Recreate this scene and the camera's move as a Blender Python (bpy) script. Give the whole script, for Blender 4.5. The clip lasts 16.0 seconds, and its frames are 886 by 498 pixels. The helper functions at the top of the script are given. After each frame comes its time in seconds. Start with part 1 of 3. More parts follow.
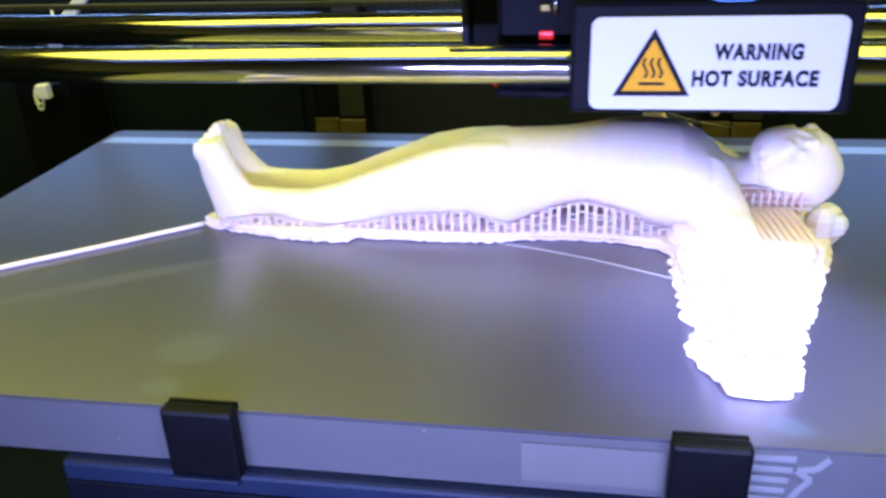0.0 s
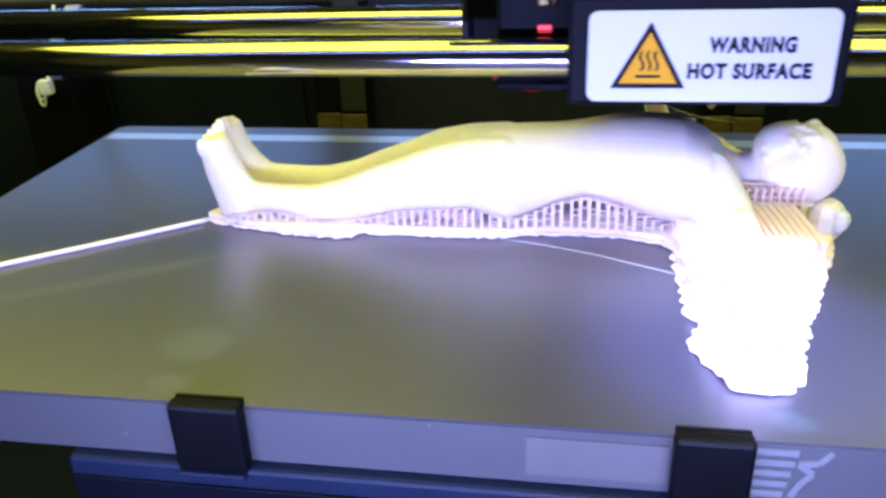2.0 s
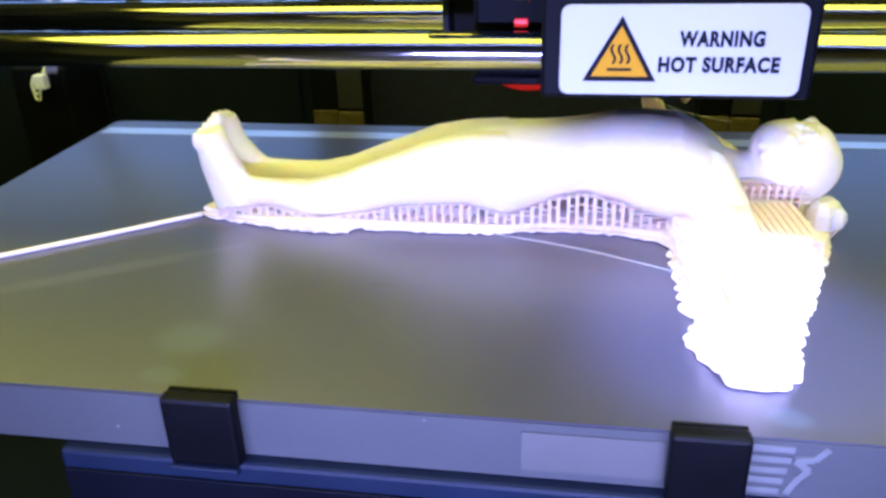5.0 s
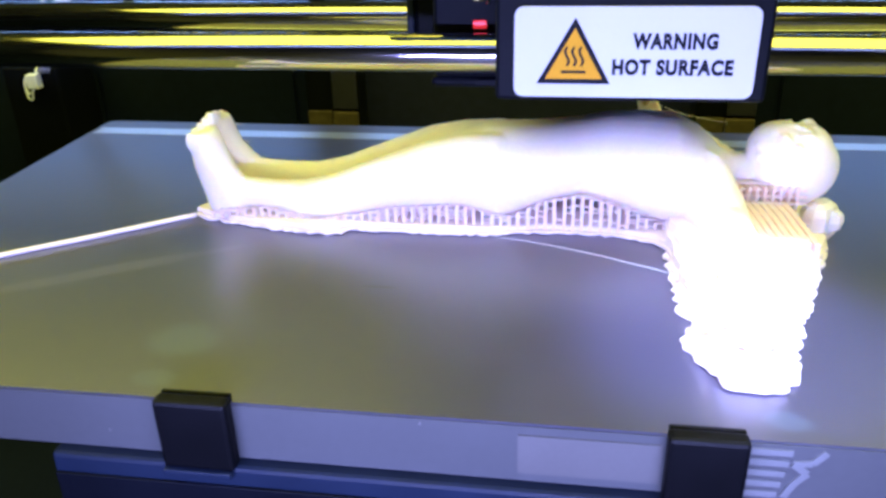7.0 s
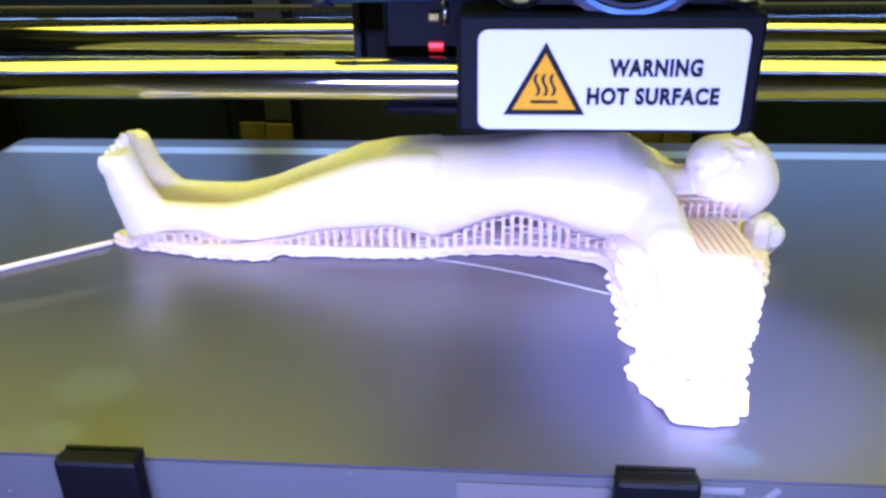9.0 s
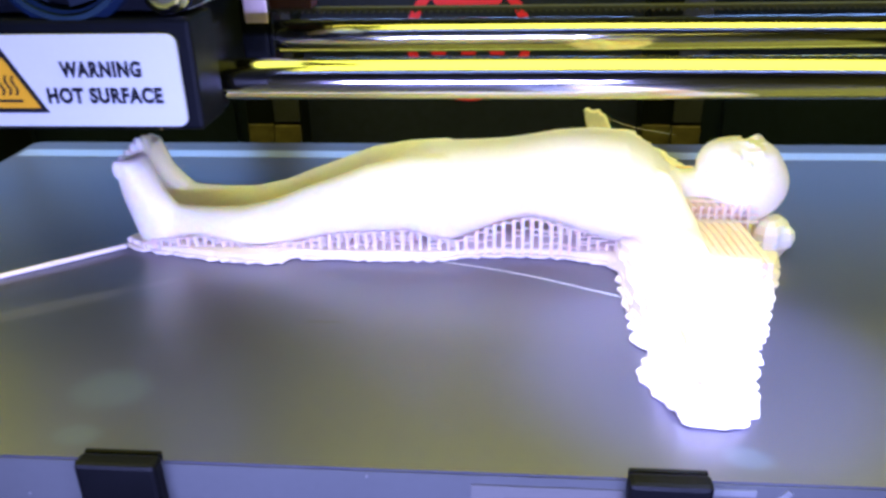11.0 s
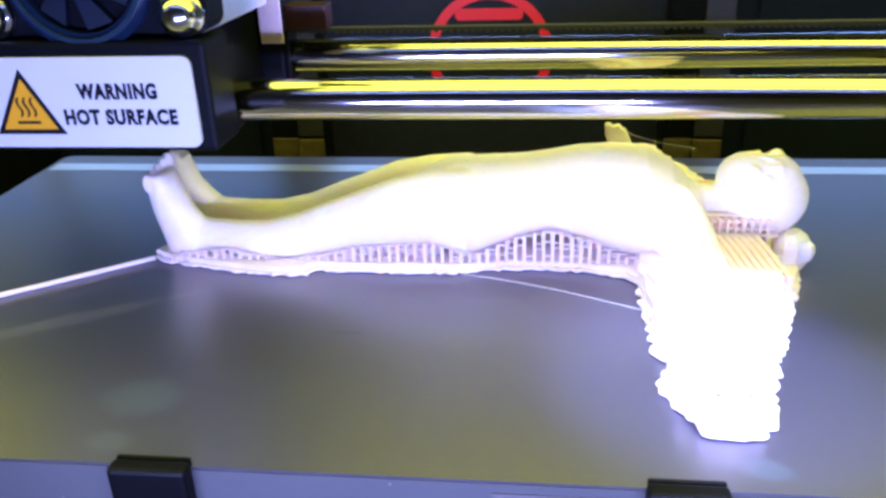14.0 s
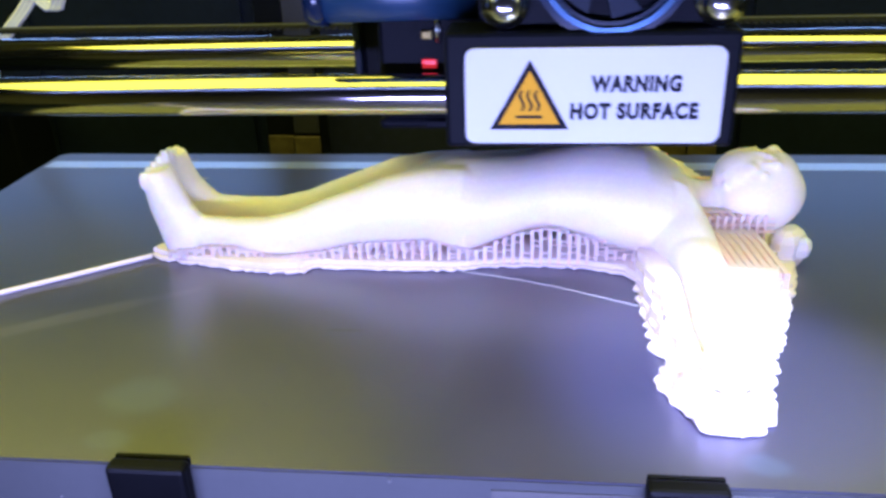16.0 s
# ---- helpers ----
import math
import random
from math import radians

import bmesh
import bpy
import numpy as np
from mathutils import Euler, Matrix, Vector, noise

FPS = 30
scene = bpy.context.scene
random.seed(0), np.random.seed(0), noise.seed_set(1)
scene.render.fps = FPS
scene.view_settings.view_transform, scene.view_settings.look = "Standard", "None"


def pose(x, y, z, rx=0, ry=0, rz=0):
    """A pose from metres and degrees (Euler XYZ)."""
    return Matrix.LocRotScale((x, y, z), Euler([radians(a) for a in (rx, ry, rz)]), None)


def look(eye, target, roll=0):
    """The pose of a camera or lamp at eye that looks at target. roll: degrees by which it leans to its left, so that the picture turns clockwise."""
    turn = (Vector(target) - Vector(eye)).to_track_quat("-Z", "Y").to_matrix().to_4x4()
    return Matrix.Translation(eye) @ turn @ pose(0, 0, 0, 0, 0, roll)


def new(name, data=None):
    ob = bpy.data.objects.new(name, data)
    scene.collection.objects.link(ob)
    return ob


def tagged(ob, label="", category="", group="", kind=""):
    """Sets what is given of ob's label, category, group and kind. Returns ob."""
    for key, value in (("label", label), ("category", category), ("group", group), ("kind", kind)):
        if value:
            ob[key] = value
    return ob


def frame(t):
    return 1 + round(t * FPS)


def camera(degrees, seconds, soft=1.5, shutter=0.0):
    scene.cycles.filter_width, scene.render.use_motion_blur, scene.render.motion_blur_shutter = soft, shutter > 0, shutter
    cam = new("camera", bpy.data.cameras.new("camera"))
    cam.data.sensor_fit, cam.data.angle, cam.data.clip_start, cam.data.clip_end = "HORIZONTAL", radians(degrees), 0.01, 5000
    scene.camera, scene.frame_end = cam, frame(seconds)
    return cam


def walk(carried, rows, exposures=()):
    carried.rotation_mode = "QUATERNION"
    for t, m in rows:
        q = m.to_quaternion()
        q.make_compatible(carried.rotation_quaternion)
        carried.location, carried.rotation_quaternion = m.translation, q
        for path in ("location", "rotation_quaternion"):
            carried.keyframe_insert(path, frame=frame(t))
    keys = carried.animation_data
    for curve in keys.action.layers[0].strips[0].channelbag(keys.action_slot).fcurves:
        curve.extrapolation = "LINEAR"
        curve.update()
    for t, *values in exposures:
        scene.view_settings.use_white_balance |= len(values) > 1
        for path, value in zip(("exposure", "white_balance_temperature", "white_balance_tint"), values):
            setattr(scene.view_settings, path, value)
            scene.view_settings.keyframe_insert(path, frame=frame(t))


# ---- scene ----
cam = camera(57.7, 16.0, soft=3.0, shutter=0.4)
PATH = [
    (0, (0.02, -0.307, 0.144), (-0.285, 1.476, -0.707), -2.2),
    (0.5, (0.019, -0.308, 0.145), (-0.281, 1.471, -0.72), -2.1),
    (1, (0.019, -0.308, 0.145), (-0.280, 1.473, -0.719), -2.1),
    (1.5, (0.02, -0.307, 0.145), (-0.290, 1.471, -0.719), -2.3),
    (2, (0.019, -0.308, 0.145), (-0.287, 1.47, -0.719), -2.3),
    (2.5, (0.019, -0.308, 0.145), (-0.285, 1.47, -0.721), -2.1),
    (3, (0.019, -0.308, 0.145), (-0.286, 1.469, -0.72), -2.2),
    (3.5, (0.019, -0.308, 0.145), (-0.287, 1.47, -0.721), -2.1),
    (4, (0.019, -0.308, 0.144), (-0.283, 1.472, -0.717), -1.9),
    (6.5, (0.018, -0.307, 0.142), (-0.27, 1.474, -0.722), -1.6),
    (7, (0.018, -0.306, 0.142), (-0.264, 1.478, -0.720), -1.5),
    (7.5, (0.018, -0.301, 0.141), (-0.235, 1.494, -0.702), -1.5),
    (8, (0.021, -0.293, 0.144), (-0.174, 1.521, -0.677), -1.4),
    (8.5, (0.021, -0.289, 0.143), (-0.148, 1.519, -0.695), -1.2),
    (9, (0.02, -0.288, 0.143), (-0.127, 1.512, -0.716), -1.0),
    (11.5, (0.018, -0.29, 0.146), (-0.147, 1.506, -0.719), -1.4),
    (12, (0.019, -0.291, 0.146), (-0.154, 1.501, -0.724), -1.4),
    (12.5, (0.019, -0.293, 0.148), (-0.186, 1.507, -0.698), -1.9),
    (13, (0.018, -0.294, 0.148), (-0.199, 1.511, -0.683), -2.0),
    (13.5, (0.018, -0.294, 0.148), (-0.197, 1.511, -0.685), -1.9),
    (14, (0.018, -0.294, 0.148), (-0.195, 1.512, -0.685), -1.9),
    (14.5, (0.019, -0.294, 0.149), (-0.198, 1.508, -0.692), -2.1),
    (15, (0.019, -0.294, 0.149), (-0.199, 1.508, -0.691), -2.1),
    (15.5, (0.019, -0.294, 0.149), (-0.193, 1.51, -0.69), -2.0),
    (16, (0.017, -0.294, 0.148), (-0.184, 1.51, -0.692), -1.9),
]
walk(cam, [(t, look(eye, target, roll)) for t, eye, target, roll in PATH], [(0, 0.08, 4380, 27), (15.4, 0.08, 4360, 27), (16.0, -0.10, 4360, 27)])

# ---- world and lights ----
world = bpy.data.worlds.new("room")
scene.world = world
world.use_nodes = True
world.node_tree.nodes["Background"].inputs[0].default_value = (0.55, 0.62, 0.8, 1)
world.node_tree.nodes["Background"].inputs[1].default_value = 0.015


def area(name, eye, target, sx, sy, watts, colour):
    data = bpy.data.lights.new(name, "AREA")
    data.shape, data.size, data.size_y, data.energy, data.color = "RECTANGLE", sx, sy, watts, colour
    ob = new(name, data)
    ob.matrix_world = look(eye, target)
    return ob


# the white light bar low on the front frame, the yellow light panel under the case's top, the white strips on its front and back beams
area("front_light_bar", (0.00, -0.275, 0.020), (0.0, 0.03, 0.014), 0.32, 0.012, 1.45, (0.80, 0.69, 0.97))
area("front_strip_light", (0.0, -0.31, 0.43), (0.0, 0.03, 0.07), 2.6, 0.020, 0.55, (0.78, 0.77, 1.0))
area("top_light", (0.10, 0.05, 0.50), (0.10, 0.03, 0.0), 2.5, 0.58, 16.5, (1.0, 0.81, 0.01))
area("back_strip_light", (0.0, 0.345, 0.095), (0.0, 0.10, 0.0), 1.6, 0.020, 0.34, (0.60, 0.76, 1.0))
# an added spot with no real lamp behind it, to bleach the near arm
spot = bpy.data.lights.new("arm_spot", "SPOT")
spot.energy, spot.color, spot.spot_size, spot.spot_blend, spot.shadow_soft_size = 13.0, (0.88, 0.82, 0.95), radians(23), 0.75, 0.012
new("arm_spot", spot).matrix_world = look((0.12, -0.19, 0.31), (0.082, -0.072, 0.0))


# ---- materials ----
def material(name, colour, rough=0.5, metal=0.0, vary=0.12, scale=40.0, bump=0.0, bump_scale=300.0, **extra):
    """A surface with variation at two scales and fine relief."""
    m = bpy.data.materials.new(name)
    m.use_nodes = True
    nt = m.node_tree
    b = nt.nodes["Principled BSDF"]
    co = nt.nodes.new("ShaderNodeTexCoord")
    big, fine = nt.nodes.new("ShaderNodeTexNoise"), nt.nodes.new("ShaderNodeTexNoise")
    big.inputs["Scale"].default_value, fine.inputs["Scale"].default_value = scale, scale * 14
    big.inputs["Detail"].default_value, fine.inputs["Detail"].default_value = 4, 3
    add = nt.nodes.new("ShaderNodeMath")
    add.operation = "ADD"
    half = nt.nodes.new("ShaderNodeMath")
    half.operation, half.inputs[1].default_value = "MULTIPLY", 0.5
    ramp = nt.nodes.new("ShaderNodeValToRGB")
    ramp.color_ramp.elements[0].position, ramp.color_ramp.elements[1].position = 0.3, 0.7
    ramp.color_ramp.elements[0].color = (*[c * (1 - vary) for c in colour], 1)
    ramp.color_ramp.elements[1].color = (*[min(1, c * (1 + vary)) for c in colour], 1)
    for n in (big, fine):
        nt.links.new(co.outputs["Object"], n.inputs["Vector"])
    nt.links.new(big.outputs["Fac"], add.inputs[0])
    nt.links.new(fine.outputs["Fac"], add.inputs[1])
    nt.links.new(add.outputs[0], half.inputs[0])
    nt.links.new(half.outputs[0], ramp.inputs[0])
    nt.links.new(ramp.outputs[0], b.inputs["Base Color"])
    rr = nt.nodes.new("ShaderNodeMapRange")
    rr.inputs["To Min"].default_value, rr.inputs["To Max"].default_value = rough * 0.85, min(1, rough * 1.15)
    nt.links.new(big.outputs["Fac"], rr.inputs["Value"])
    nt.links.new(rr.outputs[0], b.inputs["Roughness"])
    b.inputs["Metallic"].default_value = metal
    if bump:
        n = nt.nodes.new("ShaderNodeTexNoise")
        n.inputs["Scale"].default_value = bump_scale
        nt.links.new(co.outputs["Object"], n.inputs["Vector"])
        bp = nt.nodes.new("ShaderNodeBump")
        bp.inputs["Strength"].default_value, bp.inputs["Distance"].default_value = bump, 0.0005
        nt.links.new(n.outputs["Fac"], bp.inputs["Height"])
        nt.links.new(bp.outputs[0], b.inputs["Normal"])
    for k, v in extra.items():
        b.inputs[k.replace("_", " ")].default_value = v
    return m


def filament_material():
    """Ivory translucent filament with fine layer lines."""
    m = material("ivory_filament", (0.87, 0.80, 0.66), 0.45, vary=0.05, scale=60)
    nt = m.node_tree
    b = nt.nodes["Principled BSDF"]
    b.inputs["Subsurface Weight"].default_value = 0.5
    b.inputs["Subsurface Radius"].default_value = (1.0, 0.75, 0.3)
    b.inputs["Subsurface Scale"].default_value = 0.003
    co = nt.nodes.new("ShaderNodeTexCoord")
    w = nt.nodes.new("ShaderNodeTexWave")
    w.bands_direction = "Z"
    w.inputs["Scale"].default_value, w.inputs["Distortion"].default_value = 520.0, 0.6
    nt.links.new(co.outputs["Object"], w.inputs["Vector"])
    bp = nt.nodes.new("ShaderNodeBump")
    bp.inputs["Strength"].default_value, bp.inputs["Distance"].default_value = 0.12, 0.0002
    nt.links.new(w.outputs["Fac"], bp.inputs["Height"])
    nt.links.new(bp.outputs[0], b.inputs["Normal"])
    return m


M_FIL = filament_material()
M_SUP = material("support_filament", (0.88, 0.66, 0.56), 0.5, vary=0.08, scale=90, bump=0.3, bump_scale=900, Subsurface_Weight=0.6, Subsurface_Radius=(1.0, 0.6, 0.5), Subsurface_Scale=0.004)
M_RAFT = material("raft_filament", (0.87, 0.76, 0.73), 0.5, vary=0.08, scale=90, bump=0.6, bump_scale=600)
M_BED = material("build_sheet", (0.0225, 0.0210, 0.062), 0.45, vary=0.05, scale=9, bump=0.05, bump_scale=1500, Coat_Weight=1.0, Coat_IOR=2.0, Coat_Roughness=0.35, Specular_IOR_Level=0.3)
M_BRIGHT_METAL = material("bright_metal", (0.78, 0.83, 0.88), 0.34, metal=0.9, vary=0.06, scale=20)
M_FRONT = material("plate_front_face", (0.058, 0.060, 0.060), 0.4, vary=0.06, scale=25, bump=0.05)


def add_marks(m, spots, colour):
    """Dull oval marks with soft uneven edges, among them dried glue and a painted reflection."""
    nt = m.node_tree
    b = nt.nodes["Principled BSDF"]
    co = nt.nodes.new("ShaderNodeTexCoord")
    warp = nt.nodes.new("ShaderNodeTexNoise")
    warp.inputs["Scale"].default_value = 90.0
    nt.links.new(co.outputs["Object"], warp.inputs["Vector"])
    total = None
    for cx, cy, rx, ry, turn in spots:
        mp = nt.nodes.new("ShaderNodeMapping")
        mp.vector_type = "TEXTURE"
        mp.inputs["Location"].default_value = (cx, cy, 0)
        mp.inputs["Rotation"].default_value = (0, 0, radians(turn))
        mp.inputs["Scale"].default_value = (rx, ry, 1)
        nt.links.new(co.outputs["Object"], mp.inputs["Vector"])
        ln = nt.nodes.new("ShaderNodeVectorMath")
        ln.operation = "LENGTH"
        nt.links.new(mp.outputs[0], ln.inputs[0])
        ad = nt.nodes.new("ShaderNodeMath")
        ad.operation = "MULTIPLY_ADD"
        ad.inputs[1].default_value = 0.6
        nt.links.new(warp.outputs["Fac"], ad.inputs[0])
        nt.links.new(ln.outputs["Value"], ad.inputs[2])
        rg = nt.nodes.new("ShaderNodeMapRange")
        rg.interpolation_type = "SMOOTHSTEP"
        for k, v in (("From Min", 0.85), ("From Max", 1.5), ("To Min", 1.0), ("To Max", 0.0)):
            rg.inputs[k].default_value = v
        nt.links.new(ad.outputs[0], rg.inputs["Value"])
        if total:
            mx = nt.nodes.new("ShaderNodeMath")
            mx.operation = "MAXIMUM"
            nt.links.new(total, mx.inputs[0])
            nt.links.new(rg.outputs[0], mx.inputs[1])
            total = mx.outputs[0]
        else:
            total = rg.outputs[0]
    mix = nt.nodes.new("ShaderNodeMix")
    mix.data_type = "RGBA"
    old = b.inputs["Base Color"].links[0].from_socket
    nt.links.new(total, mix.inputs[0])
    nt.links.new(old, mix.inputs[6])
    mix.inputs[7].default_value = (*colour, 1)
    nt.links.new(mix.outputs[2], b.inputs["Base Color"])


# two ovals of dried glue; the third paints the white arm's reflection
add_marks(M_BED, ((-0.105, -0.090, 0.013, 0.011, 0), (-0.105, -0.113, 0.008, 0.005, 0), (0.083, -0.113, 0.007, 0.005, 0)), (0.040, 0.050, 0.105))
add_marks(M_BED, ((-0.160, -0.0455, 0.055, 0.0048, 31),), (0.060, 0.056, 0.120))
add_marks(M_BED, ((-0.047, -0.047, 0.007, 0.0011, 0),), (0.006, 0.006, 0.010))
M_BLACK = material("black_plastic", (0.0028, 0.0034, 0.0060), 0.5, vary=0.25, scale=60, bump=0.15, bump_scale=1200, Specular_IOR_Level=0.07)
M_NAVY = material("navy_plastic", (0.006, 0.010, 0.024), 0.55, vary=0.2, scale=60, bump=0.1, bump_scale=1200, Specular_IOR_Level=0.2)
M_DUCT = material("blue_hose", (0.018, 0.042, 0.090), 0.38, vary=0.2, scale=60, bump=0.1, bump_scale=900)
M_GLOSS = material("glossy_black", (0.006, 0.012, 0.034), 0.18, vary=0.2, scale=60)
M_RIB = material("grey_blue_steel", (0.030, 0.030, 0.045), 0.4, metal=0.3, vary=0.2, scale=40)
M_CLIP = material("navy_black_plastic", (0.0013, 0.0014, 0.0022), 0.5, vary=0.25, scale=90, bump=0.15, bump_scale=1200, Specular_IOR_Level=0.10)
M_WALL = material("black_sheet_metal", (0.0045, 0.0075, 0.018), 0.55, vary=0.25, scale=12, bump=0.1, bump_scale=900, Specular_IOR_Level=0.15)
M_PANEL = material("navy_panel", (0.014, 0.0165, 0.048), 0.5, vary=0.2, scale=12, bump=0.1, bump_scale=900, Specular_IOR_Level=0.2)
M_CHROME = material("polished_steel", (0.70, 0.68, 0.70), 0.12, metal=1.0, vary=0.03, scale=30)
M_STEEL = material("bolt_steel", (0.70, 0.70, 0.72), 0.16, metal=1.0, vary=0.05, scale=200)
M_BRASS = material("brass", (0.62, 0.46, 0.16), 0.35, metal=0.9, vary=0.2, scale=120)
M_GOLD = material("gold_tape", (0.13, 0.100, 0.010), 0.33, metal=0.5, vary=0.6, scale=110, bump=1.0, bump_scale=160)
M_LAMP = material("red_lamp", (0.75, 0.015, 0.02), 0.4, vary=0.05, scale=60, Emission_Color=(1.0, 0.03, 0.02, 1), Emission_Strength=0.7)
M_BELT = material("black_rubber", (0.03, 0.03, 0.033), 0.6, vary=0.2, scale=200)
M_SIGN = material("white_sticker", (0.55, 0.56, 0.575), 0.5, vary=0.02, scale=60)
M_AMBER = material("amber_print", (0.62, 0.33, 0.002), 0.6, vary=0.03, scale=60, Specular_IOR_Level=0.1)
M_INK = material("black_ink", (0.008, 0.008, 0.012), 0.6, vary=0.1, scale=60, Specular_IOR_Level=0.1)
M_RED = material("red_print", (0.75, 0.015, 0.02), 0.45, vary=0.05, scale=60)
M_FAN = material("blue_steel", (0.07, 0.12, 0.22), 0.22, metal=0.8, vary=0.2, scale=80)
M_WINE = material("dark_red_plastic", (0.022, 0.002, 0.004), 0.45, vary=0.2, scale=60)
M_LABEL = material("beige_label", (0.078, 0.076, 0.070), 0.5, vary=0.05, scale=60)
M_GREY = material("grey_print", (0.115, 0.118, 0.115), 0.5, vary=0.08, scale=90)
M_CABLE = material("white_cable", (0.78, 0.78, 0.74), 0.45, vary=0.05, scale=60)
M_PINK = material("anodised_bracket", (0.62, 0.50, 0.54), 0.4, metal=0.5, vary=0.1, scale=60)
M_ROOM = material("room_plaster", (0.32, 0.31, 0.30), 0.8, vary=0.1, scale=2)


# ---- building helpers ----
def finish(name, bm, mat, parent=None, label="", smooth=False):
    me = bpy.data.meshes.new(name)
    bmesh.ops.recalc_face_normals(bm, faces=bm.faces)
    if smooth:
        for f in bm.faces:
            f.smooth = True
    bm.to_mesh(me)
    bm.free()
    me.materials.append(mat)
    ob = new(name, me)
    if parent:
        ob.parent = parent
    if label:
        ob["label"] = label
    return ob


def part(name, bm, mat, parent, label="", smooth=False):
    return finish(name, bm, mat, parent, label, smooth)


def thing(name, label, category, at=(0, 0, 0), group="", kind=""):
    ob = new(name)
    ob.empty_display_size = 0.01
    ob.location = at
    return tagged(ob, label, category, group, kind)


def box(x0, x1, y0, y1, z0, z1, bevel=0.0, bm=None, segs=2):
    bm = bm or bmesh.new()
    r = bmesh.ops.create_cube(bm, size=1)
    vs = r["verts"]
    for v in vs:
        v.co = Vector(((x0 + x1) / 2 + v.co.x * (x1 - x0), (y0 + y1) / 2 + v.co.y * (y1 - y0), (z0 + z1) / 2 + v.co.z * (z1 - z0)))
    if bevel:
        es = list({e for v in vs for e in v.link_edges})
        bmesh.ops.bevel(bm, geom=es, offset=bevel, segments=segs, affect="EDGES", profile=0.5)
    return bm


def tube(a, b, r, segs=32, r2=None, bm=None, caps=True):
    bm = bm or bmesh.new()
    a, b = Vector(a), Vector(b)
    d = b - a
    m = Matrix.Translation((a + b) / 2) @ d.to_track_quat("Z", "Y").to_matrix().to_4x4()
    bmesh.ops.create_cone(bm, cap_ends=caps, segments=segs, radius1=r, radius2=r if r2 is None else r2, depth=d.length, matrix=m)
    return bm


def ball(c, rx, ry=None, rz=None, bm=None, u=24, v=14, turn=None):
    bm = bm or bmesh.new()
    m = Matrix.Translation(c) @ (turn or Matrix()) @ Matrix.Diagonal((rx, ry or rx, rz or rx, 1))
    bmesh.ops.create_uvsphere(bm, u_segments=u, v_segments=v, radius=1, matrix=m)
    return bm


def loft(rings, bm=None, segs=28):
    """rings: (centre, u axis, v axis) ellipses joined in a row and capped."""
    bm = bm or bmesh.new()
    rows = []
    for c, u, v in rings:
        c, u, v = Vector(c), Vector(u), Vector(v)
        rows.append([bm.verts.new(c + u * math.cos(k * math.tau / segs) + v * math.sin(k * math.tau / segs)) for k in range(segs)])
    for p, q in zip(rows, rows[1:]):
        for k in range(segs):
            bm.faces.new((p[k], p[(k + 1) % segs], q[(k + 1) % segs], q[k]))
    bm.faces.new(rows[0][::-1])
    bm.faces.new(rows[-1])
    return bm


def outline(points, z0, z1, bm=None):
    """A flat plate from a closed outline in the plan."""
    bm = bm or bmesh.new()
    lo = [bm.verts.new((x, y, z0)) for x, y in points]
    hi = [bm.verts.new((x, y, z1)) for x, y in points]
    n = len(points)
    for k in range(n):
        bm.faces.new((lo[k], lo[(k + 1) % n], hi[(k + 1) % n], hi[k]))
    bm.faces.new(hi)
    bm.faces.new(lo[::-1])
    return bm


def front_plate(points, y0, y1, bm=None):
    """A plate that faces the front: outline in x and z, between two depths."""
    bm = bm or bmesh.new()
    a = [bm.verts.new((x, y0, z)) for x, z in points]
    b = [bm.verts.new((x, y1, z)) for x, z in points]
    n = len(points)
    for k in range(n):
        bm.faces.new((a[k], a[(k + 1) % n], b[(k + 1) % n], b[k]))
    bm.faces.new(a)
    bm.faces.new(b[::-1])
    return bm


def rounded(cx, cz, w, h, r, n=6):
    pts = []
    for sx, sz, a0 in ((1, 1, 0), (-1, 1, 90), (-1, -1, 180), (1, -1, 270)):
        for k in range(n + 1):
            a = radians(a0 + 90 * k / n)
            pts.append((cx + sx * (w / 2 - r) + r * math.cos(a), cz + sz * (h / 2 - r) + r * math.sin(a)))
    return pts


def ring_bars(cx, cz, r0, r1, y0, y1, a0=0, a1=360, n=48, bm=None):
    """A flat ring, or a part of one, that faces the front."""
    bm = bm or bmesh.new()
    full = a1 - a0 >= 360
    cols = []
    for k in range(n + (0 if full else 1)):
        a = radians(a0 + (a1 - a0) * k / n)
        c, s = math.cos(a), math.sin(a)
        cols.append([bm.verts.new((cx + r * c, y, cz + r * s)) for r, y in ((r0, y0), (r1, y0), (r1, y1), (r0, y1))])
    for k in range(len(cols) if full else len(cols) - 1):
        p, q = cols[k], cols[(k + 1) % len(cols)]
        for j in range(4):
            bm.faces.new((p[j], p[(j + 1) % 4], q[(j + 1) % 4], q[j]))
    if not full:
        bm.faces.new(cols[0])
        bm.faces.new(cols[-1][::-1])
    return bm


def pipe(points, r, bm=None, segs=10):
    """A bent cable through the points, smoothed."""
    pts = [Vector(p) for p in points]
    fine = []
    for i in range(len(pts) - 1):
        p0, p1, p2, p3 = pts[max(i - 1, 0)], pts[i], pts[i + 1], pts[min(i + 2, len(pts) - 1)]
        for k in range(8):
            t = k / 8
            fine.append(0.5 * (2 * p1 + (p2 - p0) * t + (2 * p0 - 5 * p1 + 4 * p2 - p3) * t * t + (3 * p1 - p0 - 3 * p2 + p3) * t ** 3))
    fine.append(pts[-1])
    rings = []
    for i, p in enumerate(fine):
        d = (fine[min(i + 1, len(fine) - 1)] - fine[max(i - 1, 0)]).normalized()
        u = d.cross(Vector((0.31, 0.2, 0.93))).normalized()
        rings.append((p, u * r, d.cross(u) * r))
    return loft(rings, bm, segs)


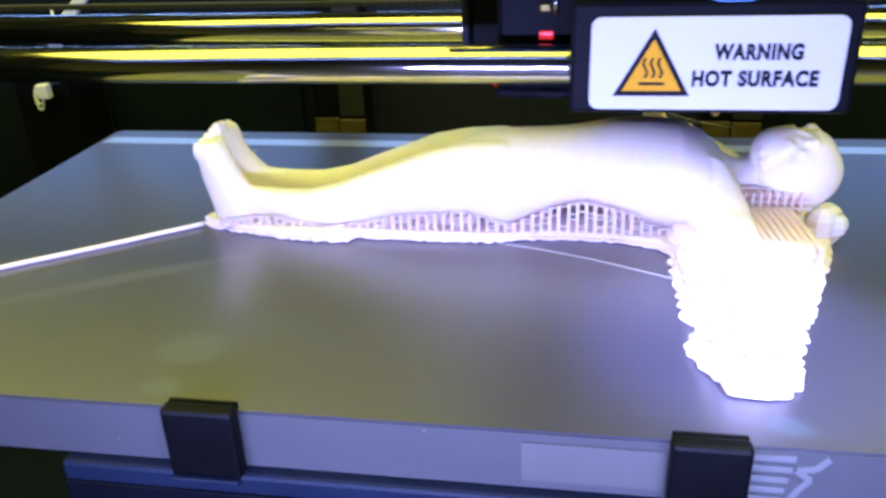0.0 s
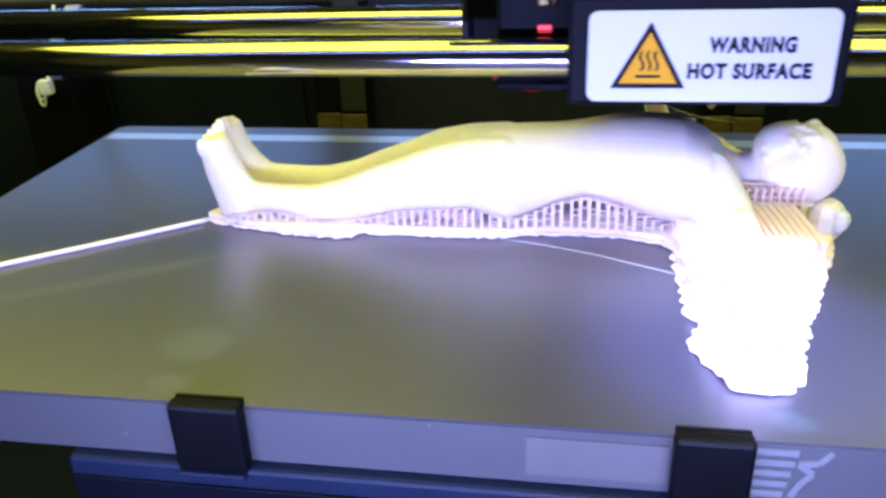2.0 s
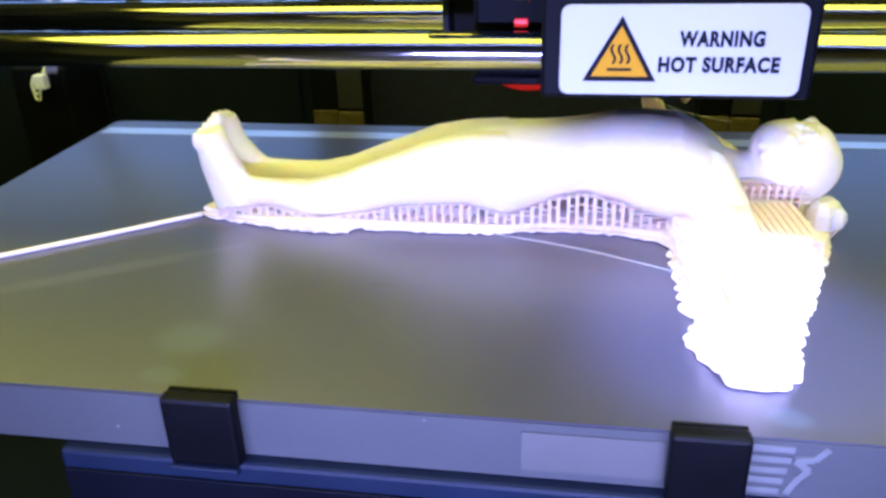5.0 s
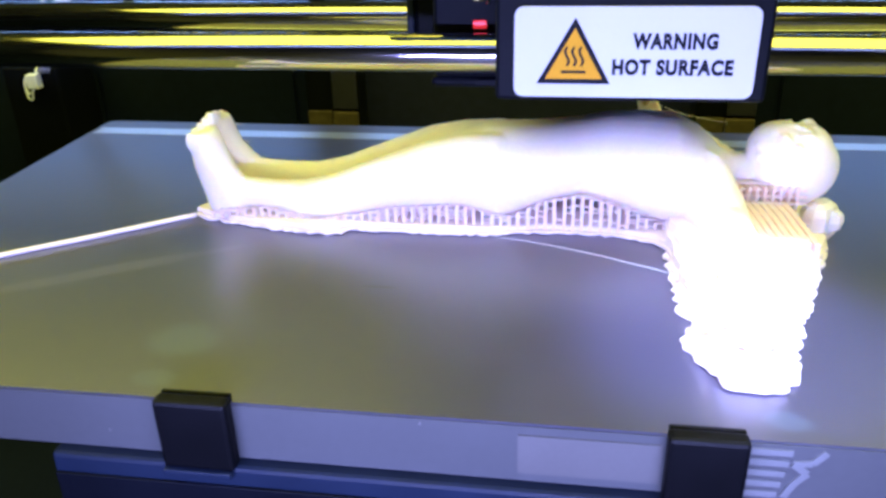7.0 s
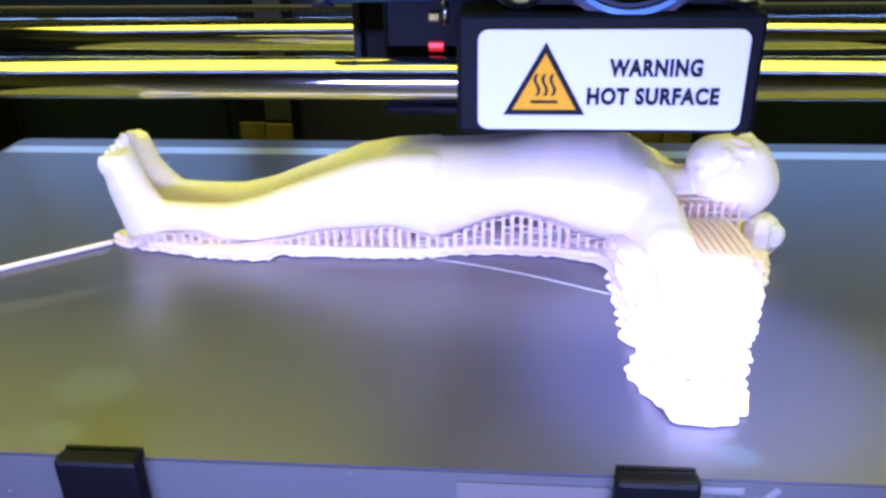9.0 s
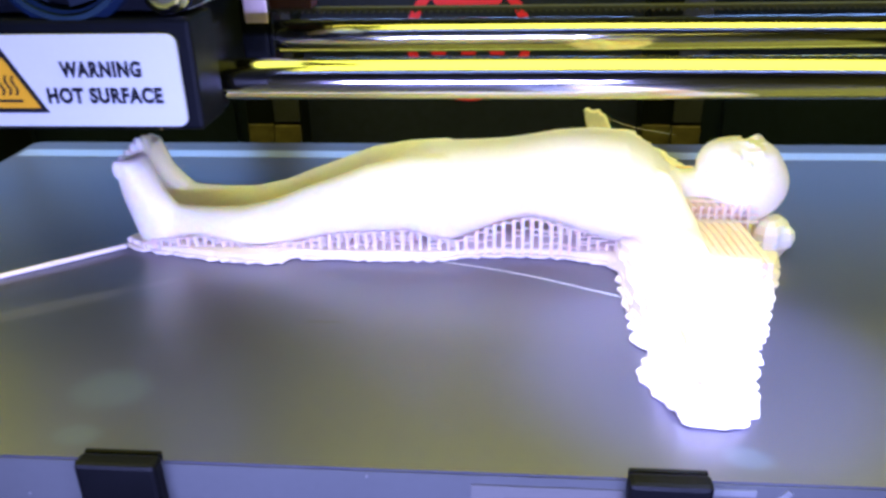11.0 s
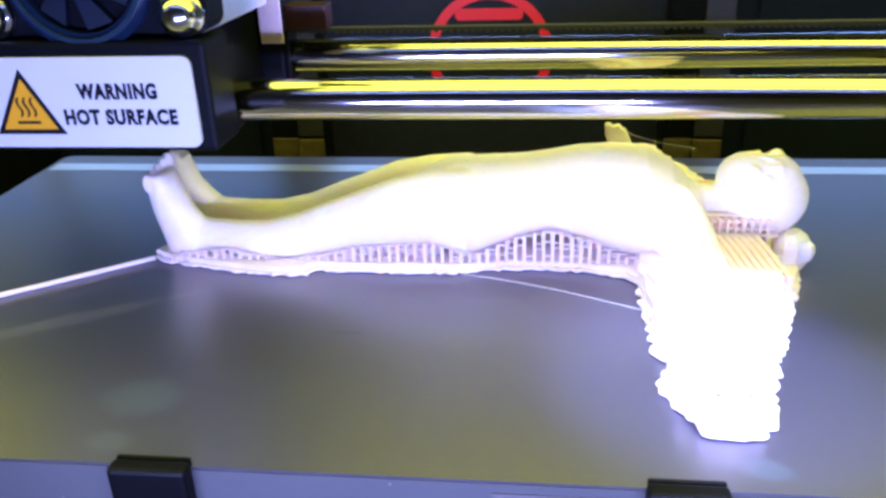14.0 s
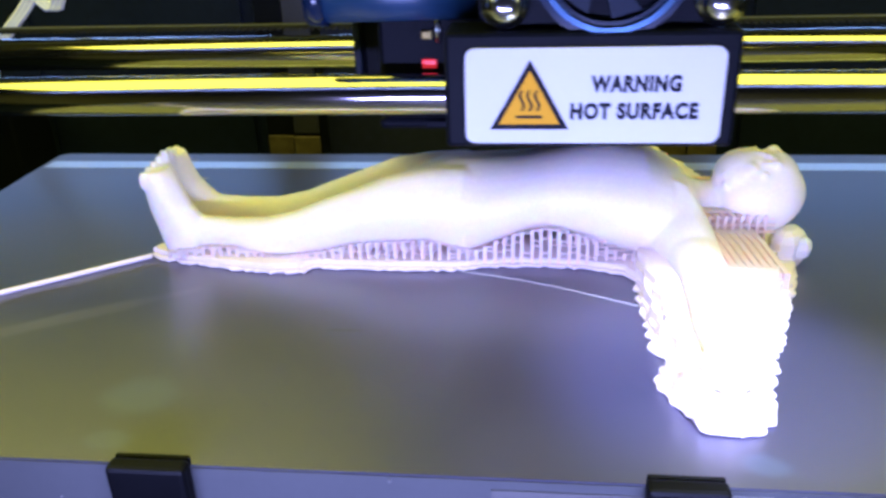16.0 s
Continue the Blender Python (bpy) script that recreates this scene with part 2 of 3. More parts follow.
def words(name, body, x, y, z, wide, high, mat, parent):
    """Raised bold letters that face the front, of a given width and height, centred on x and z."""
    cu = bpy.data.curves.new(name, "FONT")
    cu.body, cu.size, cu.extrude, cu.offset, cu.space_character = body, 1.0, 0.01, 0.052, 1.14
    tmp = new("tmp", cu)
    me = bpy.data.meshes.new_from_object(tmp.evaluated_get(bpy.context.evaluated_depsgraph_get()))
    bpy.data.objects.remove(tmp)
    co = np.array([v.co for v in me.vertices])
    lo, hi = co.min(0), co.max(0)
    me.transform(pose(x, y, z, 90, 0, 0) @ Matrix.Diagonal((wide / (hi[0] - lo[0]), high / (hi[1] - lo[1]), 0.01, 1)) @ Matrix.Translation((-(lo[0] + hi[0]) / 2, -(lo[1] + hi[1]) / 2, 0)))
    me.materials.clear()
    me.materials.append(mat)
    ob = new(name, me)
    ob.parent = parent
    return ob


# ---- the printer's case ----
BACK = 0.36


def build_case():
    back = thing("wall_back", "black sheet-metal back wall of the printer case", "wall", kind="structure")
    part("wall_sheet", box(-1.6, 1.6, BACK + 0.004, BACK + 0.012, -0.40, 0.62), M_WALL, back)
    part("navy_panel", box(-0.153, 0.128, BACK, BACK + 0.006, -0.30, 0.40, 0.001), M_PANEL, back, "dark navy centre panel")
    for x0, x1 in ((-1.6, -0.40), (-0.396, -0.215), (0.19, 1.6)):
        part("wall_panel", box(x0, x1, BACK + 0.001, BACK + 0.006, -0.30, 0.40, 0.001), M_WALL, back)
    for name, b in (("wall_left", (-1.61, -1.6, -0.30, BACK + 0.012, -0.40, 0.62)), ("wall_right", (1.6, 1.61, -0.30, BACK + 0.012, -0.40, 0.62))):
        tagged(finish(name, box(*b), M_WALL), "black sheet-metal side wall of the case", "wall", kind="structure")
    tagged(finish("floor", box(-1.61, 1.61, -0.30, BACK + 0.012, -0.41, -0.40), M_WALL), "black sheet-metal floor of the case", "floor", kind="structure")
    tagged(finish("ceiling", box(-1.61, 1.61, -0.30, BACK + 0.012, 0.62, 0.63), M_WALL), "dark top cover of the printer case", "ceiling", kind="structure")
    for name, b in (("wall_room_front", (-2, 2, -2.05, -2, -0.9, 1.6)), ("wall_room_left", (-2.05, -2, -2, 1, -0.9, 1.6)), ("wall_room_right", (2, 2.05, -2, 1, -0.9, 1.6)),
                    ("wall_room_back", (-2, 2, 1, 1.05, -0.9, 1.6))):
        tagged(finish(name, box(*b), M_ROOM), "plain plastered wall of the dim room", "wall", kind="structure")
    tagged(finish("floor_room", box(-2, 2, -2, 1, -0.95, -0.9), M_ROOM), "plain floor of the dim room", "floor", kind="structure")
    tagged(finish("ceiling_room", box(-2, 2, -2, 1, 1.6, 1.65), M_ROOM), "plain ceiling of the dim room", "ceiling", kind="structure")

    logo = thing("wall_emblem", "round red emblem printed on the navy back panel", "emblem")
    y0, y1 = BACK - 0.0008, BACK - 0.0001
    part("ring", ring_bars(-0.016, 0.020, 0.0425, 0.0500, y0, y1), M_RED, logo)
    part("top_bar", front_plate(rounded(-0.0165, 0.051, 0.054, 0.009, 0.004), y0, y1), M_RED, logo)
    for x in (-0.040, -0.016, 0.007):
        part("bar", front_plate(rounded(x, 0.0175, 0.0115, 0.020, 0.0008), y0, y1), M_RED, logo)

    for x, w in ((-0.172, 0.045), (0.143, 0.046)):
        col = thing("bed_guide_column", "black guide column with gold tape at its foot", "column", (x, 0.330, 0), group="guide columns")
        part("column_body", box(-w / 2, w / 2, 0, 0.026, -0.39, 0.30, 0.0012), M_BLACK, col)
        part("column_rib", box(-w / 2 + w * 0.52, w / 2 - 0.001, -0.003, -0.0002, -0.039, 0.30, 0.0008), M_RIB, col)
        part("gold_tape", box(-w / 2 + 0.001, -0.0005, -0.0025, -0.0003, -0.085, -0.041, 0.0006), M_GOLD, col, "creased gold tape")
        part("gold_tape", box(0.0005, w / 2 - 0.001, -0.0045, -0.0003, -0.085, -0.0415, 0.0006), M_GOLD, col, "creased gold tape")

    plug = thing("cable_plug", "small white plug with a looped white cable", "cable", (-0.420, 0.300, -0.012))
    part("plug", box(-0.003, 0.007, -0.004, 0.004, -0.006, 0.006, 0.001), M_CABLE, plug)
    part("cable", pipe([(-0.002, 0, 0.004), (-0.0085, 0.002, -0.002), (-0.008, 0.002, -0.014), (-0.003, 0, -0.0155), (-0.001, 0, -0.008), (0.001, 0, 0.0)], 0.0010), M_CABLE, plug, smooth=True)
    part("cable", pipe([(0.003, -0.002, -0.005), (-0.002, -0.003, -0.010), (-0.005, -0.003, -0.004), (-0.004, -0.002, 0.003)], 0.0009), M_CABLE, plug, smooth=True)
    part("cable", pipe([(0.004, 0.002, 0.006), (0.001, 0.03, 0.03), (-0.004, 0.045, 0.06)], 0.0013), M_CABLE, plug, smooth=True)
    part("mount", box(-0.03, 0.02, 0.006, 0.060, -0.30, 0.010, 0.002), M_BLACK, plug)
    hose = thing("filament_tube", "bundle of white filament guide tubes beside the back wall", "tube", (-0.345, 0.26, 0.068))
    for k in range(3):
        d = k * 0.0038
        part("tube", pipe([(-0.066 + d, 0.040, -0.072), (-0.030 + d, 0.006, -0.028), (-0.011 + d, 0, -0.011), (0.012 + d, 0, 0.012), (0.040 + d, 0, 0.055), (0.060 + d, 0.02, 0.552)], 0.0018), M_CABLE, hose, smooth=True)
    bolt = thing("panel_bolt", "small black bolt on the navy back panel", "bolt", (0.076, BACK, 0.018))
    part("head", ball((0, 0, 0), 0.006, 0.004, 0.004), M_STEEL, bolt, smooth=True)


# ---- the print bed ----
BX0, BX1, BY0, BY1 = -0.268, 0.268, -0.1230, 0.156


def build_bed():
    plate = thing("print_bed", "wide grey print bed with a dark glossy build sheet", "print bed")
    pts = []
    for cx, cy, a0, r in ((BX1, BY1, 0, 0.006), (BX0, BY1, 90, 0.006), (BX0, BY0, 180, 0.002), (BX1, BY0, 270, 0.002)):
        for k in range(7):
            a = radians(a0 + 15 * k)
            sx, sy = (1 if cx > 0 else -1), (1 if cy > 0 else -1)
            pts.append((cx - sx * r + r * math.cos(a), cy - sy * r + r * math.sin(a)))
    part("plate", outline(pts, -0.020, -0.0006), M_FRONT, plate, "pale grey-violet plate with a smooth front face")
    ins = [(x * 0.997, (y - 0.0175) * 0.9965 + 0.0175) for x, y in pts]
    part("build_sheet", outline(ins, -0.0005, 0.0), M_BED, plate, "dark grey-green glossy build sheet")
    # added bright strip: stands in for the back light's reflection on the sheet
    part("back_reflection", box(BX0 + 0.004, BX1 - 0.004, BY1 - 0.0270, BY1 - 0.0155, 0.0001, 0.0003), M_BRIGHT_METAL, plate, "bright strip along the back in place of a light's reflection")
    part("label", box(0.009, 0.049, BY0 - 0.0005, BY0 - 0.0001, -0.0170, -0.0035), M_LABEL, plate, "plain beige label")
    # printed mark on the front face, as plain strokes
    for k in range(5):
        z = -0.003 - 0.0036 * k
        part("printed_bar", box(0.0715, 0.083 - 0.0006 * k, BY0 - 0.0005, BY0 - 0.0001, z - 0.0010, z + 0.0010), M_GREY, plate)
    zig = [(0.0915, -0.002), (0.0885, -0.006), (0.0835, -0.0065), (0.0875, -0.0095), (0.0850, -0.0125), (0.0835, -0.0155), (0.0825, -0.018)]
    for k, ((xa, za), (xb, zb)) in enumerate(zip(zig, zig[1:])):
        up = 0.0005 + 0.00004 * k
        d = Vector((xb - xa, zb - za)).normalized() * 0.0010
        part("printed_bar", front_plate([(xa - d.y, za + d.x), (xa + d.y, za - d.x), (xb + d.y, zb - d.x), (xb - d.y, zb + d.x)], BY0 - up, BY0 - 0.0001), M_GREY, plate)
    for x, z in ((-0.1165, -0.013), (0.030, -0.004), (-0.019, -0.002)):
        part("speck", ball((x, BY0 - 0.0002, z), 0.0005, 0.0003, 0.0005, u=8, v=6), M_GREY, plate)

    car = thing("bed_carrier", "dark blue bed carrier under the plate", "carrier")
    part("carrier_beam", box(-0.136, 0.20, -0.1275, -0.090, -0.046, -0.0204, 0.0015), M_NAVY, car)
    part("carrier_face", box(-0.135, 0.20, -0.1288, -0.1277, -0.046, -0.027, 0.0004), M_BLACK, car)
    part("carrier_arm", box(-0.135, -0.10, -0.088, 0.150, -0.05, -0.0204, 0.001), M_BLACK, car)
    part("carrier_arm", box(0.10, 0.135, -0.088, 0.150, -0.05, -0.0204, 0.001), M_BLACK, car)

    for x0, x1 in ((-0.0975, -0.0748), (0.0495, 0.0708)):
        c = thing("bed_clip", "black plastic clip hooked over the bed's front edge", "clip", ((x0 + x1) / 2, BY0, 0), group="bed clips")
        h = (x1 - x0) / 2
        part("clip_face", box(-h, h, -0.0062, -0.0004, -0.0210, 0.0034, 0.0014), M_CLIP, c)
        part("clip_lip", box(-h + 0.0005, h - 0.0005, -0.0004, 0.0012, 0.0002, 0.0032, 0.0005), M_CLIP, c)
        part("clip_foot", box(-h, h - 0.001, -0.0070, -0.0004, -0.0232, -0.0211, 0.0005), M_NAVY, c)



# ---- the printed figure ----
FY = 0.025     # the figure's long axis


def lerp(table, x):
    xs = [r[0] for r in table]
    return [float(np.interp(x, xs, [r[k] for r in table])) for k in range(1, len(table[0]))]


# along the body: x, underside, top, half width
LEG = [(-0.130, 0.0042, 0.0210, 0.0066), (-0.118, 0.0058, 0.0192, 0.0064), (-0.106, 0.0054, 0.0184, 0.0075), (-0.094, 0.0024, 0.0185, 0.0088),
       (-0.080, 0.0022, 0.0218, 0.0086), (-0.066, 0.0048, 0.0275, 0.0086), (-0.054, 0.0078, 0.0318, 0.0098), (-0.040, 0.0095, 0.0372, 0.0118),
       (-0.024, 0.0092, 0.0405, 0.0132), (-0.008, 0.0046, 0.0415, 0.0140),
       (0.000, 0.0070, 0.0390, 0.0115), (0.008, 0.0140, 0.0340, 0.0060), (0.014, 0.0220, 0.0280, 0.0015)]
TORSO = [(-0.040, 0.0200, 0.0300, 0.0040), (-0.026, 0.0120, 0.0385, 0.0185), (-0.014, 0.0064, 0.0424, 0.0240), (-0.002, 0.0040, 0.0430, 0.0252), (0.010, 0.0088, 0.0435, 0.0235),
         (0.018, 0.0118, 0.0442, 0.0222), (0.026, 0.0130, 0.0455, 0.0212), (0.038, 0.0102, 0.0478, 0.0222), (0.052, 0.0048, 0.0485, 0.0250), (0.064, 0.0024, 0.0475, 0.0275),
         (0.074, 0.0040, 0.0425, 0.0265), (0.081, 0.0090, 0.0365, 0.0190)]
# the feet: height, place along the body, half length, half width
NEAR_FOOT = [(0.0045, -0.1285, 0.0092, 0.0055), (0.0100, -0.1285, 0.0104, 0.0068), (0.0140, -0.1287, 0.0110, 0.0070), (0.0200, -0.1308, 0.0102, 0.0074), (0.0250, -0.1330, 0.0088, 0.0080),
             (0.0320, -0.1346, 0.0074, 0.0088), (0.0375, -0.1354, 0.0064, 0.0090), (0.0400, -0.1356, 0.0050, 0.0084), (0.0415, -0.1357, 0.0038, 0.0076)]
FAR_FOOT = [(0.0045, -0.1290, 0.0090, 0.0055), (0.0100, -0.1290, 0.0098, 0.0068), (0.0140, -0.1292, 0.0104, 0.0070), (0.0180, -0.1308, 0.0094, 0.0072), (0.0220, -0.1340, 0.0080, 0.0076),
            (0.0270, -0.1370, 0.0062, 0.0082), (0.0320, -0.1386, 0.0054, 0.0088), (0.0370, -0.1396, 0.0046, 0.0088), (0.0392, -0.1397, 0.0038, 0.0080)]


# the top of the front row of supports
EDGE = [(-0.141, 0.0050), (-0.131, 0.0078), (-0.109, 0.0098), (-0.087, 0.0052), (-0.068, 0.0080), (-0.053, 0.0118), (-0.025, 0.0138), (-0.004, 0.0090), (0.012, 0.0168), (0.025, 0.0198),
        (0.043, 0.0150), (0.057, 0.0082), (0.071, 0.0050)]


def underside(x):
    return min(lerp(LEG, x)[0] if x < -0.008 else 1, lerp(TORSO, x)[0] if x > -0.014 else 1)


def build_figure():
    bm = bmesh.new()
    for s, yc in ((-1, FY - 0.0125), (1, FY + 0.0120)):
        rings = []
        for x, lo, hi, w in LEG:
            rings.append(((x, yc + s * (-0.002 if x > -0.03 else 0.0), (lo + hi) / 2), (0, w, 0), (0, 0, (hi - lo) / 2)))
        loft(rings, bm)
        foot = NEAR_FOOT if s < 0 else FAR_FOOT
        loft([((x, yc + s * 0.001, z), (rx, 0, 0), (0, ry, 0)) for z, x, rx, ry in foot], bm)
        # the big toe on the inner side, then four smaller ones in a falling row
        for k in range(5):
            y = yc + s * 0.001 - s * (0.0072 - 0.0036 * k)
            x, z = (-0.1356 - 0.0009 * k, 0.0422 - 0.0011 * k) if s < 0 else (-0.1390 - 0.0006 * k, 0.0392 - 0.0007 * k)
            ball((x, y, z), 0.0022 if k else 0.0027, 0.0017 if k else 0.0022, 0.0052 - 0.0002 * k, bm, 12, 8)
    rings = []
    for x, lo, hi, w in TORSO:
        rings.append(((x, FY, (lo + hi) / 2), (0, w, 0), (0, 0, (hi - lo) / 2)))
    loft(rings, bm, 36)
    loft([((x, FY, z), (0, r, 0), (0, 0, r * 1.05)) for x, z, r in ((0.070, 0.024, 0.016), (0.080, 0.0235, 0.0115), (0.087, 0.0225, 0.0092), (0.096, 0.0225, 0.0092), (0.104, 0.025, 0.011))], bm)
    ball((0.1112, FY, 0.0268), 0.0190, 0.0155, 0.0168, bm, 32, 20)
    ball((0.1050, FY, 0.0345), 0.0120, 0.0120, 0.0108, bm)
    ball((0.1150, FY, 0.0335), 0.0120, 0.0120, 0.0112, bm)
    rng = random.Random(8)
    for k in range(46):
        x, y = rng.uniform(0.096, 0.119), rng.uniform(-0.012, 0.009)
        z = 0.0265 + 0.0172 * math.sqrt(max(0.0, 1 - ((x - 0.111) / 0.0205) ** 2 - (y / 0.0155) ** 2))
        ball((x, FY + y, z + rng.uniform(-0.0002, 0.0014)), rng.uniform(0.0010, 0.0024), bm=bm, u=8, v=6)
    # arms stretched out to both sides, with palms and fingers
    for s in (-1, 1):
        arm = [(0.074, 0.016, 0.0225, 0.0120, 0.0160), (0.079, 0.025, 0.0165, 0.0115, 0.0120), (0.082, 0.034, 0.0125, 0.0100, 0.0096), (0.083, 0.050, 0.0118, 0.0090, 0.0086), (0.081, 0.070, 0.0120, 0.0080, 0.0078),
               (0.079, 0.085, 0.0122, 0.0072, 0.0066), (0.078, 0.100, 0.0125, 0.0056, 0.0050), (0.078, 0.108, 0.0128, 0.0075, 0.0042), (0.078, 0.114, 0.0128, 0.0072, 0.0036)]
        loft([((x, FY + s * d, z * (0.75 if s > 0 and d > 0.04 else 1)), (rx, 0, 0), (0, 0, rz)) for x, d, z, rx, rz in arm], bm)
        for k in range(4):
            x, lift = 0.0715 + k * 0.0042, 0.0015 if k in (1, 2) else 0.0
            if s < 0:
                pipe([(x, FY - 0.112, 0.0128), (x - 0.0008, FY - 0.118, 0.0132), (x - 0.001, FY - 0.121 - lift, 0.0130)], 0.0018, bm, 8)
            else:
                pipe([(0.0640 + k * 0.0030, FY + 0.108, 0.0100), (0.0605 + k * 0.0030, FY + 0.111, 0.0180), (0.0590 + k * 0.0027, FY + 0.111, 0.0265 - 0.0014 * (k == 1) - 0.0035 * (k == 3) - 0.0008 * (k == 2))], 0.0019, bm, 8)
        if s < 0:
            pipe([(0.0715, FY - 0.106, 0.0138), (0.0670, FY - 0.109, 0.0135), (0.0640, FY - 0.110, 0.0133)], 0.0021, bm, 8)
    fig = finish("printed_figure", bm, M_FIL, smooth=True)
    r = fig.modifiers.new("fuse", "REMESH")
    r.mode, r.voxel_size, r.use_smooth_shade = "VOXEL", 0.0008, True
    sm = fig.modifiers.new("soften", "SMOOTH")
    sm.factor, sm.iterations = 0.5, 8
    return tagged(fig, "ivory printed figure lying on its back, arms spread", "figurine")


RAFT_NEAR = [(-0.146, 0.012), (-0.138, 0.007), (-0.112, 0.000), (-0.090, -0.004), (-0.074, -0.003), (-0.071, 0.002), (-0.043, 0.000), (-0.012, 0.001), (0.010, 0.006),
             (0.030, 0.006), (0.045, 0.004), (0.056, 0.000), (0.060, -0.006), (0.0595, -0.025), (0.060, -0.045), (0.0605, -0.058), (0.0655, -0.062), (0.060, -0.072), (0.0605, -0.082),
             (0.0645, -0.093), (0.067, -0.097), (0.073, -0.101), (0.081, -0.1035), (0.0895, -0.096), (0.0922, -0.088), (0.0970, -0.070), (0.1032, -0.055), (0.1102, -0.035), (0.1170, -0.018),
             (0.1232, -0.002), (0.126, 0.010), (0.131, 0.017)]


def build_raft():
    far = [(x, 2 * FY - y) for x, y in reversed(RAFT_NEAR[2:])] + [(-0.130, 0.045), (-0.141, 0.032)]
    base = RAFT_NEAR + far
    rng = random.Random(5)
    for name, z0, z1, grow in (("raft_base", 0.0002, 0.0018, 0.0), ("raft_top", 0.0018, 0.0042, -0.0010)):
        pts = []
        n = len(base)
        for i in range(n):
            a, b = Vector(base[i]), Vector(base[(i + 1) % n])
            d = b - a
            nr = Vector((d.y, -d.x)).normalized()
            steps = max(1, int(d.length / 0.0022))
            for k in range(steps):
                p = a + d * k / steps + nr * (grow + rng.uniform(-0.0013, 0.0010) * (1.0 if z0 < 0.001 else 0.6) * (1.8 if a.y < -0.04 else 1.0))
                pts.append((p.x, p.y))
        if name == "raft_base":
            raft = thing("print_raft", "thick white printed raft with a ragged edge", "raft")
        ob = part(name, outline(pts, z0, z1), M_RAFT, raft, smooth=True)
        bev = ob.modifiers.new("rounded", "BEVEL")
        bev.width, bev.segments = 0.0007, 3
    # ragged solid mounds that carry the arms
    arm = [(0.0600, 0.008), (0.0620, -0.030), (0.0625, -0.056), (0.0665, -0.062), (0.0625, -0.074), (0.0640, -0.086), (0.0690, -0.096), (0.0800, -0.1000), (0.0880, -0.094),
           (0.0950, -0.068), (0.1022, -0.048), (0.1100, -0.026), (0.1150, -0.008), (0.1160, 0.004)]
    for s in (0, 1):
        for z0, z1, shrink in ((0.0040, 0.0085, 0.0), (0.0085, 0.0115, 0.0022)):
            pts = []
            n = len(arm)
            for i in range(n):
                a, b = Vector(arm[i]), Vector(arm[(i + 1) % n])
                d = b - a
                nr = Vector((d.y, -d.x)).normalized()
                steps = max(1, int(d.length / 0.0032))
                for k in range(steps):
                    p = a + d * k / steps + nr * (rng.uniform(-0.0015, 0.0010) - shrink)
                    pts.append((p.x, 2 * FY - p.y if s else p.y))
            part("arm_mound", outline(pts, z0, z1), M_RAFT, raft)


